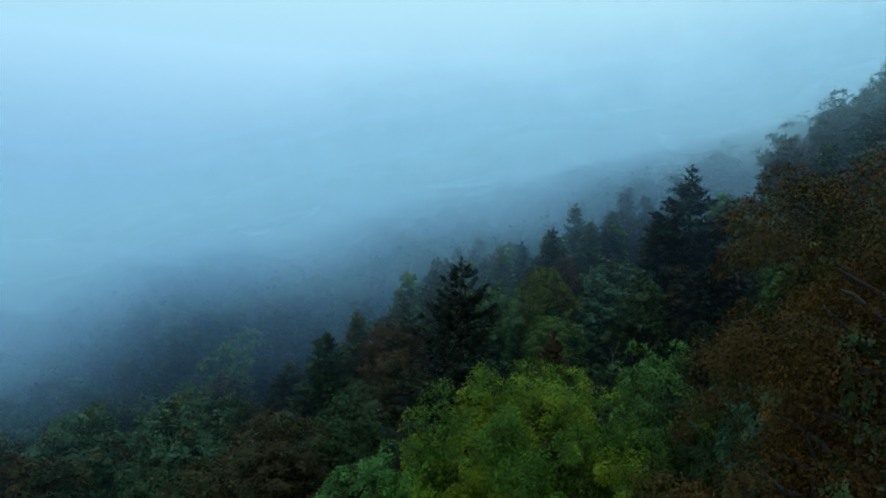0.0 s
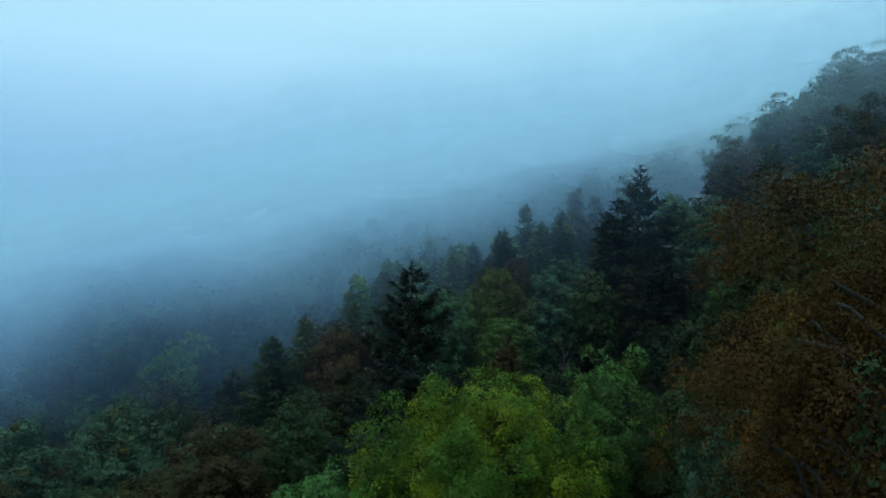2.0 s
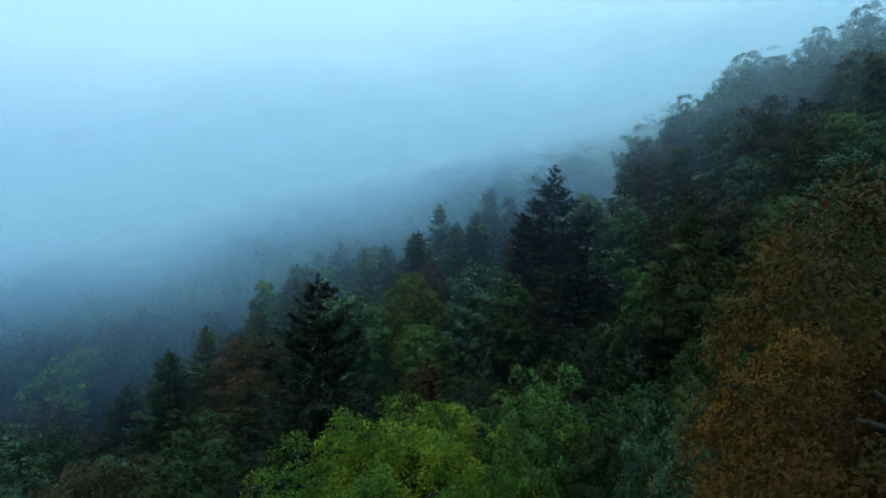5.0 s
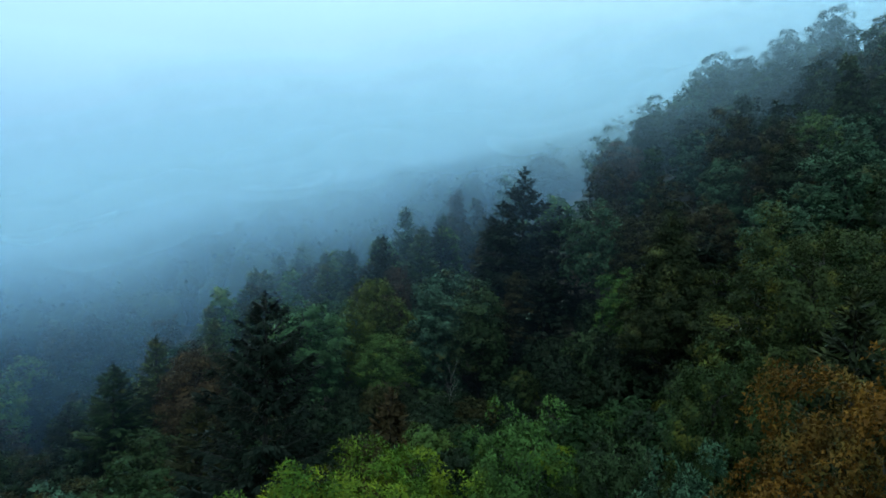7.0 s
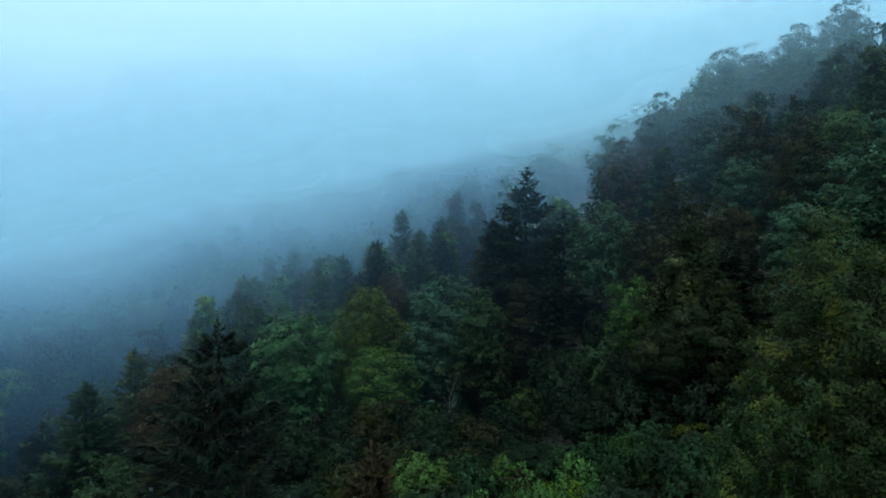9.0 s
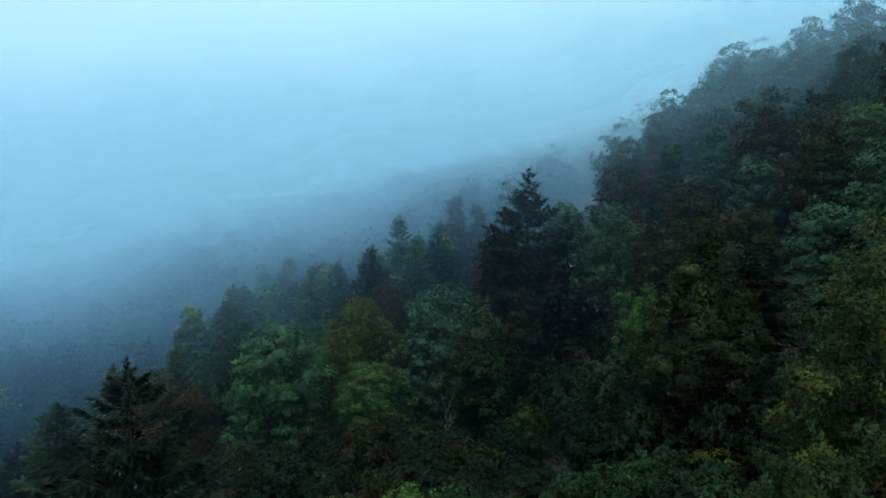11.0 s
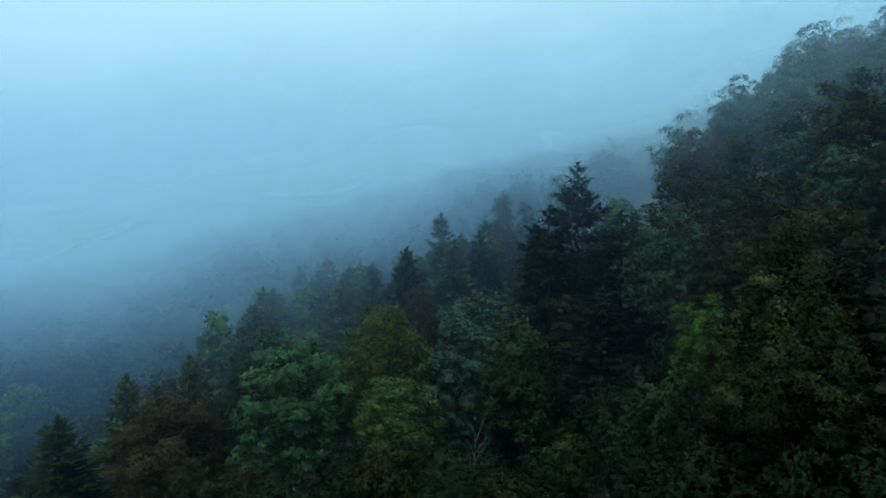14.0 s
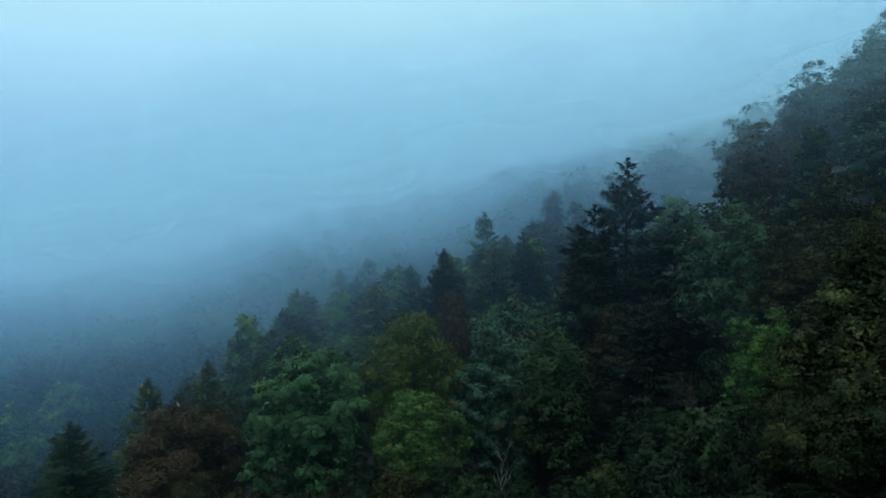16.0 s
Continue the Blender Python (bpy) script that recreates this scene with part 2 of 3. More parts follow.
def leaf_mesh(name, base, along, normal, length, width, fold=0.12, sides=4, shade=None):
    """One leaf or spray each: a folded rhombus of two triangles, or a single pointed triangle.
    shade: the soft rounded normals of the bough that carries them."""
    n = len(base)
    length, width = np.broadcast_to(length, n)[:, None], np.broadcast_to(width, n)[:, None]
    along = unit(along)
    side = unit(np.cross(along, normal))
    up = np.cross(side, along)
    middle = base + along * length * (0.45 if sides == 4 else 0.2) - up * width * fold
    tip = base + along * length
    if sides == 4:
        verts, order = (base, middle + side * width * 0.5, tip, middle - side * width * 0.5), [[0, 1, 2, 0, 2, 3]]
    else:
        verts, order = (middle + side * width * 0.6, tip, middle - side * width * 0.6), [[0, 1, 2]]
    verts = np.stack(verts, 1).reshape(-1, 3)
    corners = (sides * np.arange(n)[:, None] + np.array(order)).ravel().astype(np.int32)
    me = bpy.data.meshes.new(name)
    me.vertices.add(len(verts))
    me.vertices.foreach_set("co", verts.astype(np.float32).ravel())
    me.loops.add(len(corners))
    me.loops.foreach_set("vertex_index", corners)
    me.polygons.add(len(corners) // 3)
    me.polygons.foreach_set("loop_start", np.arange(0, len(corners), 3, dtype=np.int32))
    me.update(calc_edges=True)
    if shade is not None:
        soft = me.attributes.new("custom_normal", "FLOAT_VECTOR", "POINT")
        soft.data.foreach_set("vector", np.repeat(unit(shade), sides, 0).astype(np.float32).ravel())
        me.update()
    return me


def tubes_mesh(name, limbs, sides=6):
    """Tapered limbs: each a list of (point, radius)."""
    verts, faces = [], []
    for limb in limbs:
        for k, (p, r) in enumerate(limb):
            p = Vector(p)
            q = Vector(limb[min(k + 1, len(limb) - 1)][0]) - Vector(limb[max(k - 1, 0)][0])
            turn = q.to_track_quat("Z", "Y")
            first = len(verts)
            for s in range(sides):
                a = 2 * math.pi * s / sides
                verts.append(p + turn @ Vector((r * math.cos(a), r * math.sin(a), 0)))
            if k:
                for s in range(sides):
                    t = (s + 1) % sides
                    faces.append((first - sides + s, first - sides + t, first + t, first + s))
    me = bpy.data.meshes.new(name)
    me.from_pydata(verts, [], faces)
    me.polygons.foreach_set("use_smooth", [True] * len(faces))
    return me


def ball(rng, n):
    return unit(rng.normal(size=(n, 3)))


def bend(rng, a, b, r0, r1, steps=5, sag=0.06):
    """A crooked limb from a to b that thins from r0 to r1."""
    a, b = np.array(a, float), np.array(b, float)
    reach = np.linalg.norm(b - a)
    points = []
    for k in range(steps + 1):
        f = k / steps
        p = a + (b - a) * f + (rng.normal(size=3) * sag * reach * (0 < k < steps))
        p[2] += 0.10 * reach * math.sin(math.pi * f)
        points.append((tuple(p), r0 + (r1 - r0) * f))
    return points


def broadleaf(seed, height, radius, crown_low, lobes, leaves, leaf, lobe_size=0.24, shape="round", droop=0.35, limbs=10, twig=3, slim=0.6, full=2.4, sides=3, lumpy=0.13, jitter=0.10, inside=0.12):
    """A broadleaved tree about its foot: returns the meshes of trunk with limbs, and of crown.
    The crown is made of boughs of leaves over an uneven outline with gaps."""
    rng = np.random.default_rng(seed)
    half = (height - crown_low) / 2
    mid = crown_low + half
    turn = (np.arange(lobes) + 0.5) / lobes
    level = 1 - 1.7 * turn
    swing = np.arange(lobes) * 2.39996 + rng.normal(size=lobes) * 0.35
    level = np.clip(level + rng.normal(size=lobes) * 0.05, -0.85, 0.99)
    round_ = np.sqrt(1 - level**2)
    d = np.stack([round_ * np.cos(swing), round_ * np.sin(swing), level], 1)
    d /= (np.abs(d) ** full).sum(1, keepdims=True) ** (1 / full)
    k = len(d)
    bulge = 1 + lumpy * np.sin(3 * np.arctan2(d[:, 1], d[:, 0]) + rng.uniform(0, 6)) + 0.6 * lumpy * np.sin(5 * d[:, 2] + rng.uniform(0, 6))
    if shape == "cone":
        wide = np.clip(0.98 - 0.62 * (d[:, 2] + 0.35), 0.25, 1.15)
    else:
        wide = np.ones(k)
    depth = rng.uniform(0.66, 1.0, k) ** 0.8
    centre = np.stack([d[:, 0] * radius * wide, d[:, 1] * radius * wide, d[:, 2] * half], 1) * (bulge * depth)[:, None]
    size = radius * lobe_size * rng.uniform(0.6, 1.35, k)
    centre *= 1 - (size * 0.6 / np.maximum(np.linalg.norm(centre, axis=1), 1.0))[:, None].clip(0, 0.4)
    centre[:, 2] += mid
    # tufts over the upper and outer side of each bough, leaves in a drooping dome on each tuft
    own = np.repeat(np.arange(k), twig)
    td = unit(ball(rng, len(own)) + 0.55 * d[own] * [1, 1, 0.5] + [0, 0, 0.35])
    tuft = size[own] * rng.uniform(0.32, 0.58, len(own))
    twig_at = centre[own] + td * (size[own] * rng.uniform(0.55, 1.0, len(own)))[:, None] * [1, 1, 0.75]
    who = rng.choice(len(own), leaves, p=tuft**2 / (tuft**2).sum())
    ld = unit(ball(rng, leaves) + 0.5 * td[who] + [0, 0, 0.45])
    reach = tuft[who] * rng.uniform(0.45, 1.0, leaves)
    at = twig_at[who] + ld * reach[:, None] * [1, 1, 0.6]
    at[:, 2] -= droop * 0.8 * reach * (ld[:, 0] ** 2 + ld[:, 1] ** 2)
    out = unit((at - [0, 0, mid]) * [1, 1, 0.6])
    shade = 0.55 * ld + 0.55 * td[who] + 0.30 * out + [0, 0, 0.25] + jitter * rng.normal(size=(leaves, 3))
    normal = unit(unit(shade) + 0.30 * rng.normal(size=(leaves, 3)))
    along = np.cross(normal, rng.normal(size=(leaves, 3))) * 0.5 + ld * 0.8 + out * 0.3
    along[:, 2] -= droop
    along -= normal * (along * normal).sum(1, keepdims=True) * 0.8
    length = leaf * rng.uniform(0.65, 1.3, leaves)
    # older foliage that fills the inside of the crown
    old = int(60 + leaves * inside)
    e = ball(rng, old)
    inner = e * [radius * 0.70, radius * 0.70, half * 0.74] * rng.uniform(0.4, 1.0, (old, 1)) + [0, 0, mid - 0.06 * half]
    inner_normal = unit(e + 0.7 * rng.normal(size=(old, 3)))
    at, normal, shade = np.concatenate([at, inner]), np.concatenate([normal, inner_normal]), np.concatenate([shade, inner_normal])
    along = np.concatenate([along, np.cross(inner_normal, rng.normal(size=(old, 3)))])
    length = np.concatenate([length, leaf * rng.uniform(1.2, 2.0, old)])
    leaves += old
    taller = (height - crown_low) / (np.quantile(at[:, 2], 0.999) - crown_low)
    wider = radius / np.quantile(np.hypot(at[:, 0], at[:, 1]), 0.965)
    for some in (at, centre):
        some[:, 2] = crown_low + (some[:, 2] - crown_low) * taller
        some[:, :2] *= wider
    crown = leaf_mesh("crown", at, along, normal, length, length * slim * rng.uniform(0.8, 1.2, leaves), sides=sides, shade=shade)
    thick = 0.016 * height + 0.06
    top = mid + half * 0.55
    trunk = bend(rng, (0, 0, -0.6), (0, 0, top), thick, thick * 0.25, 8, 0.012)
    wood = [trunk]
    pick = rng.permutation(k)[:limbs]
    for c in centre[pick] * [0.76, 0.76, 0.96]:
        z = min(max(crown_low * 0.8, c[2] - np.hypot(c[0], c[1]) * 0.9), top)
        f = (z + 0.6) / (top + 0.6)
        foot = np.array(trunk[min(int(f * 8), 8)][0])
        foot[2] = z
        wood.append(bend(rng, foot, c, thick * 0.42 * (1.1 - 0.6 * f), thick * 0.07, 5, 0.05))
    return tubes_mesh("trunk", wood), crown


def conifer(seed, height, radius, low, per_metre=2.6, sprays=26, spray=0.55, droop=0.35, ragged=0.25, sharp=0.85, slim=0.22, hang=0.5):
    """A conifer about its foot: whorls of sagging branches that carry sprays of needles."""
    rng = np.random.default_rng(seed)
    count = int((height - low) * per_metre * 2.0)
    f = np.sort(rng.uniform(0, 1, count)) ** 0.9
    z = low + (height - low) * f * 0.985
    length = np.maximum(radius * (1 - f) ** sharp * rng.uniform(1 - ragged, 1 + ragged, count) + 0.12, 0.2)
    azim = np.arange(count) * 2.4 + rng.normal(size=count) * 0.5
    heading = np.stack([np.cos(azim), np.sin(azim)], 1)
    rise = 0.55 * f - droop * (1 - f)
    number = np.maximum((sprays * (0.35 + 0.9 * length / radius)).astype(int), 7)
    b = np.repeat(np.arange(count), number)
    s = rng.uniform(0.08, 1.0, len(b)) ** 0.75
    sideways = rng.choice([-1, 1], len(b))
    across = np.stack([-heading[b, 1], heading[b, 0]], 1)
    off = sideways * rng.uniform(0, 0.30, len(b)) * length[b] * (1.15 - s)
    at = np.zeros((len(b), 3))
    at[:, :2] = heading[b] * (length[b] * s)[:, None] + across * off[:, None]
    at[:, 2] = z[b] + length[b] * (rise[b] * s - 0.22 * s * (1 - s) + 0.14 * s**3) - np.abs(off) * 0.25
    fan = rng.uniform(0.2, 0.9, len(b)) * sideways
    along = np.zeros((len(b), 3))
    along[:, :2] = heading[b] + across * fan[:, None]
    along[:, 2] = rise[b] * 0.8 + rng.normal(size=len(b)) * 0.18
    hanging = rng.uniform(size=len(b)) < hang
    along[hanging, 2] -= rng.uniform(0.5, 1.6, hanging.sum())
    normal = np.stack([rng.normal(size=len(b)) * 0.4, rng.normal(size=len(b)) * 0.4, np.ones(len(b))], 1)
    normal[hanging, :2] += heading[b[hanging]]
    size = spray * rng.uniform(0.55, 1.3, len(b)) * (0.45 + 0.6 * np.minimum(length[b] / radius * 1.6, 1))
    tip = np.stack([rng.normal(size=40) * 0.05, rng.normal(size=40) * 0.05, height - rng.uniform(0, 0.09 * (height - low), 40)], 1)
    tip_along = np.stack([rng.normal(size=40) * 0.6, rng.normal(size=40) * 0.6, np.full(40, 0.9)], 1)
    at, along = np.concatenate([at, tip]), np.concatenate([along, tip_along])
    normal = np.concatenate([normal, ball(rng, 40)])
    size = np.concatenate([size, np.full(40, spray * 0.55)])
    shade = unit(at * [1, 1, 0] + [0, 0, 1e-3]) * 0.7 + [0, 0, 0.6] + 0.15 * rng.normal(size=at.shape)
    flip = (normal * shade).sum(1) < 0
    normal[flip] *= -1
    crown = leaf_mesh("crown", at, along, normal, size, size * slim * rng.uniform(0.8, 1.3, len(size)), 0.3, shade=shade)
    thick = 0.011 * height + 0.06
    wood = [[((0, 0, -0.6), thick), ((0, 0, height * 0.5), thick * 0.6), ((0, 0, height), 0.015)]]
    for k in range(0, count, 2):
        tip_z = z[k] + length[k] * (rise[k] + 0.10)
        bend_z = z[k] + length[k] * (rise[k] * 0.5 - 0.05)
        h = heading[k]
        wood.append([((0, 0, z[k]), 0.035), ((*(h * length[k] * 0.5), bend_z), 0.022), ((*(h * length[k] * 0.93), tip_z), 0.008)])
    return tubes_mesh("trunk", wood, 5), crown


def plant(name, kit, x, y, top, label, category, leaf, spread_to=None, size=None, turn=0.0, group="", bark=None, foot=None):
    """Sets a tree of a kit (meshes, height, radius) at x, y so that its crown ends at the height top."""
    (wood, crown), tall, wide = kit
    foot = ground(x, y) if foot is None else foot
    sz = (top - foot) / tall
    sx = (spread_to or wide * sz) / wide
    tree = tagged(new(name), label, category, group)
    tree.matrix_world = pose(x, y, foot, 0, 0, turn) @ Matrix.Diagonal((sx, sx, sz, 1))
    for part_name, me, mat in (("trunk", wood, bark or BARK), ("crown", crown, leaf)):
        if me is None:
            continue
        if not me.materials:
            me.materials.append(None)
        ob = new(part_name, me)
        ob.parent = tree
        ob.material_slots[0].link = "OBJECT"
        ob.material_slots[0].material = mat
    return tree


def kit_of(maker, seed, height, radius, *rest, **more):
    return maker(seed, height, radius, *rest, **more), height, radius


# kits that several trees share
BROAD = kit_of(broadleaf, 11, 20, 5.0, 4.0, 105, 19000, 0.30, lobe_size=0.26, twig=7)
OVAL = kit_of(broadleaf, 12, 21, 4.2, 3.5, 95, 16000, 0.30, lobe_size=0.28, twig=7)
TUFT = kit_of(broadleaf, 13, 19, 5.0, 2.0, 150, 17500, 0.40, lobe_size=0.21, twig=4, droop=0.8, slim=0.5)
LOOSE = kit_of(broadleaf, 14, 18, 4.6, 3.0, 95, 16500, 0.27, lobe_size=0.26, limbs=18, twig=8, droop=0.6, slim=0.5)
PYRAMID = kit_of(broadleaf, 15, 18, 4.0, 2.5, 95, 15000, 0.28, lobe_size=0.26, twig=7, shape="cone")
WOOD_BROAD = kit_of(broadleaf, 16, 20, 5.0, 4.0, 95, 7600, 0.43, lobe_size=0.26, limbs=5, twig=6)
WOOD_OVAL = kit_of(broadleaf, 17, 21, 4.2, 3.5, 90, 7000, 0.42, lobe_size=0.27, limbs=5, twig=6)
WOOD_TUFT = kit_of(broadleaf, 18, 19, 4.8, 3.0, 120, 9000, 0.42, lobe_size=0.22, droop=0.8, slim=0.5, limbs=5, twig=4)
CREST = kit_of(broadleaf, 19, 20, 5.0, 4.0, 90, 9500, 0.42, lobe_size=0.27, limbs=14, twig=6)
CREST_LOOSE = kit_of(broadleaf, 20, 18, 4.6, 3.0, 60, 6500, 0.40, lobe_size=0.30, limbs=22, twig=5, droop=0.5)
FAR_BROAD = kit_of(broadleaf, 21, 19, 5.0, 3.5, 75, 4200, 0.60, lobe_size=0.28, limbs=4, twig=5)
FAR_OVAL = kit_of(broadleaf, 22, 20, 4.2, 3.5, 75, 4000, 0.58, lobe_size=0.29, limbs=4, twig=5)
FAR_PYRAMID = kit_of(broadleaf, 23, 20, 3.8, 3.0, 75, 3800, 0.56, lobe_size=0.28, shape="cone", limbs=4, twig=5)
BUSH = kit_of(broadleaf, 31, 7, 3.2, 0.4, 60, 8500, 0.25, lobe_size=0.28, limbs=8, twig=6)
BUSH_LOW = kit_of(broadleaf, 33, 7, 3.2, 0.3, 40, 2200, 0.44, lobe_size=0.30, limbs=4, twig=5)
BUSH_OPEN = kit_of(broadleaf, 32, 6, 2.8, 0.3, 40, 4500, 0.24, lobe_size=0.30, limbs=12, twig=6)
SPRUCE = kit_of(conifer, 41, 26, 5.2, 2.0, 4.4, 150, 0.46, 0.42, 0.40, 0.68, slim=0.32, hang=0.6)
SPRUCE_FAR = kit_of(conifer, 42, 26, 4.6, 3.0, 2.8, 38, 0.95, 0.40, 0.32, 0.60, slim=0.34, hang=0.6)
LARCH = kit_of(conifer, 43, 22, 3.4, 2.0, 3.4, 52, 0.80, 0.05, 0.30, 0.66, slim=0.40, hang=0.35)


# ---- trees nearest the path ----
TAKEN = []


def tree(kind, kit, x, y, top, leaf, label, r=None, turn=None, group="", bark=None):
    turn = (x * 37 + y * 91) % 360 if turn is None else turn
    TAKEN.append((x, y, (r or kit[2]) * 0.85))
    category = {"spruce_tree": "spruce", "larch_tree": "larch", "shrub": "shrub"}.get(kind, "tree")
    return plant(kind, kit, x, y, top, label, category, LEAF[leaf], r, turn=turn, group=group, bark=bark)


AUTUMN = kit_of(broadleaf, 51, 24, 5.2, 12.5, 135, 150000, 0.105, lobe_size=0.22, limbs=110, twig=13, slim=0.42, droop=0.5, full=2.1, lumpy=0.24, jitter=0.45, inside=0.05)
tree("beech_tree", AUTUMN, 10.3, 13.0, 1.9, "autumn", "broad tree with brown and rust autumn leaves", 5.2, 40)
SLENDER = kit_of(broadleaf, 52, 20, 1.7, 6.0, 50, 4200, 0.10, lobe_size=0.34, limbs=34, twig=5, slim=0.62, sides=4)
tree("hornbeam_tree", SLENDER, 7.6, 9.7, 0.7, "mid", "slender tree with sparse fresh green leaves", 1.5, 10)
ORANGE = kit_of(broadleaf, 53, 18, 3.6, 8.0, 150, 60000, 0.12, lobe_size=0.23, limbs=30, twig=9, slim=0.5, jitter=0.4, inside=0.05)
tree("maple_tree", ORANGE, 14.8, 22.6, -2.4, "orange", "small tree with orange-brown autumn leaves", 3.5)
ROBINIA = kit_of(broadleaf, 54, 16, 6.2, 3.0, 210, 130000, 0.17, lobe_size=0.18, limbs=30, twig=12, slim=0.36, droop=0.45, full=2.8, lumpy=0.10, jitter=0.35, inside=0.06)
tree("robinia_tree", ROBINIA, 5.4, 36.5, -9.1, "robinia", "wide yellow-green tree with feathery leaves", 6.4, 30)
ROUND_NEAR = kit_of(broadleaf, 55, 15, 3.2, 3.0, 110, 26000, 0.19, lobe_size=0.25, limbs=16, twig=8, slim=0.45, jitter=0.25)
tree("ash_tree", ROUND_NEAR, 12.8, 40.6, -8.2, "fresh", "round green tree behind a yellow-green one", 3.0)
tree("ash_tree", ROUND_NEAR, 16.4, 38.6, -9.4, "mid", "round green tree beside a grey-green shrub", 2.6)
tree("ash_tree", ROUND_NEAR, -3.4, 38.6, -14.3, "fresh", "low round tree with fresh green leaves", 3.6)
tree("ash_tree", ROUND_NEAR, -0.9, 33.4, -13.2, "robinia", "low round tree with light yellow-green leaves", 2.6)
tree("willow_tree", ROUND_NEAR, 15.6, 31.8, -7.6, "blue", "grey-green small tree with fine leaves", 2.3)
BIG_NEAR = kit_of(broadleaf, 56, 25, 6.4, 4.0, 230, 85000, 0.21, lobe_size=0.18, limbs=30, twig=8, droop=0.6, slim=0.5, jitter=0.3)
tree("lime_tree", BIG_NEAR, 34.0, 46.5, 0.9, "lime", "large olive-green tree with yellowing tips", 6.4)
tree("pine_tree", LARCH, 24.8, 34.2, -2.6, "silver", "grey-green pine with layered soft branches", 3.2)
tree("lime_tree", ROUND_NEAR, 24.8, 43.2, -6.2, "lime", "small olive tree with yellowing leaves", 3.0)
tree("spruce_tree", SPRUCE, 1.5, 47.0, -4.0, "needle", "tall dark spruce with ragged sagging branches", 6.0)
tree("larch_tree", LARCH, 7.5, 44.4, -8.6, "rust", "brown conical tree with dry hanging twigs", 2.6)

# ---- the wooded gully ----
tree("oak_tree", BROAD, -14.2, 60.5, -19.0, "brown", "oak with brown-green autumn leaves", 5.2)
tree("oak_tree", BROAD, -17.6, 51.5, -20.5, "brown", "oak with brown-green autumn leaves", 4.6)
tree("ash_tree", BROAD, -28.5, 76.0, -22.8, "blue", "broad tree with dense green leaves", 6.6)
tree("ash_tree", BROAD, -40.5, 76.0, -24.2, "blue", "broad tree with dense green leaves", 6.6)
tree("ash_tree", OVAL, -18.0, 122.5, -36.0, "fresh", "green tree at the foot of the slope", 5.0)
tree("spruce_tree", SPRUCE_FAR, -28.0, 127.3, -31.3, "needle", "dark spruce standing alone in the gully", 4.6)
tree("chestnut_tree", TUFT, 6.6, 107.2, -12.4, "chestnut", "full chestnut tree with drooping green leaf tufts", 6.3)
tree("beech_tree", LOOSE, -7.5, 111.0, -20.2, "rust", "tree with rust-brown drooping leaves", 6.6)
tree("beech_tree", LOOSE, -4.6, 105.0, -25.4, "olive", "low olive-brown tree with thin leaves", 4.2)
tree("larch_tree", LARCH, -6.0, 116.5, -16.8, "larch", "conical larch with soft green needles", 3.6)
tree("larch_tree", LARCH, -14.7, 122.5, -20.3, "larch", "larch with drooping dull green needles", 4.4)
tree("larch_tree", LARCH, -18.2, 110.0, -21.8, "mid", "dull green larch with drooping twigs", 6.0)
tree("larch_tree", LARCH, -5.0, 80.0, -19.0, "olive", "dull olive larch with hanging twigs", 4.0)
tree("beech_tree", LOOSE, 17.2, 113.6, -10.6, "yellow", "tree with golden yellow autumn leaves", 5.4)
tree("beech_tree", LOOSE, 22.5, 124.0, -9.8, "rust", "small reddish tree behind a yellow one", 3.2)
tree("hazel_tree", LOOSE, 17.4, 106.0, -17.6, "fresh", "bushy tree with light green leaves", 5.0)
tree("oak_tree", BROAD, 29.6, 115.5, -9.6, "blue", "broad blue-green oak with a few orange sprigs", 7.2)
tree("oak_tree", TUFT, 25.6, 110.0, -15.0, "blue", "broad blue-green oak with a few orange sprigs", 4.6)
tree("oak_tree", PYRAMID, 39.3, 113.4, -9.8, "olive", "oak with olive-green yellowing leaves", 5.0)
tree("lime_tree", OVAL, 45.8, 92.5, -7.2, "fresh", "narrow light green tree in shade", 2.8)
POINTED = kit_of(broadleaf, 57, 25, 5.6, 3.0, 190, 52000, 0.25, lobe_size=0.21, limbs=26, twig=7, droop=0.6, slim=0.5, shape="cone", jitter=0.25)
tree("lime_tree", POINTED, 43.6, 77.2, 1.3, "silver", "tall pointed tree with pale yellow-tipped leaves", 5.8)
tree("yew_tree", BUSH, 39.6, 97.0, -17.2, "dark", "round dark green bush", 4.4)
tree("spruce_tree", SPRUCE_FAR, 50.0, 80.5, -2.0, "needle", "dark spruce with hanging branches", 5.0)
tree("spruce_tree", SPRUCE_FAR, 45.0, 126.3, 7.2, "needle", "tall dark spruce above its neighbours", 6.4)
tree("spruce_tree", SPRUCE_FAR, 39.0, 120.0, 1.2, "needle", "dark spruce beside a taller one", 6.4)
tree("spruce_tree", SPRUCE_FAR, 49.5, 121.0, 0.5, "needle", "dark spruce beside a taller one", 6.0)
tree("spruce_tree", SPRUCE_FAR, 21.8, 135.5, -5.2, "needle", "narrow dark spruce in light mist", 4.6)
tree("spruce_tree", SPRUCE_FAR, 34.8, 144.5, -3.2, "needle", "narrow dark spruce in light mist", 5.4)
tree("larch_tree", LARCH, 29.6, 139.0, -4.5, "larch", "broad soft larch in light mist", 5.6)
tree("larch_tree", LARCH, 30.5, 160.0, -0.4, "larch", "soft green larch in mist", 5.0)
tree("larch_tree", LARCH, -0.8, 149.0, -12.6, "larch", "soft green larch in mist", 5.0)
tree("larch_tree", LARCH, 4.0, 171.5, -11.5, "larch", "soft green larch in mist", 4.6)
tree("larch_tree", LARCH, 9.5, 175.0, -9.4, "larch", "soft green larch in mist", 5.0)
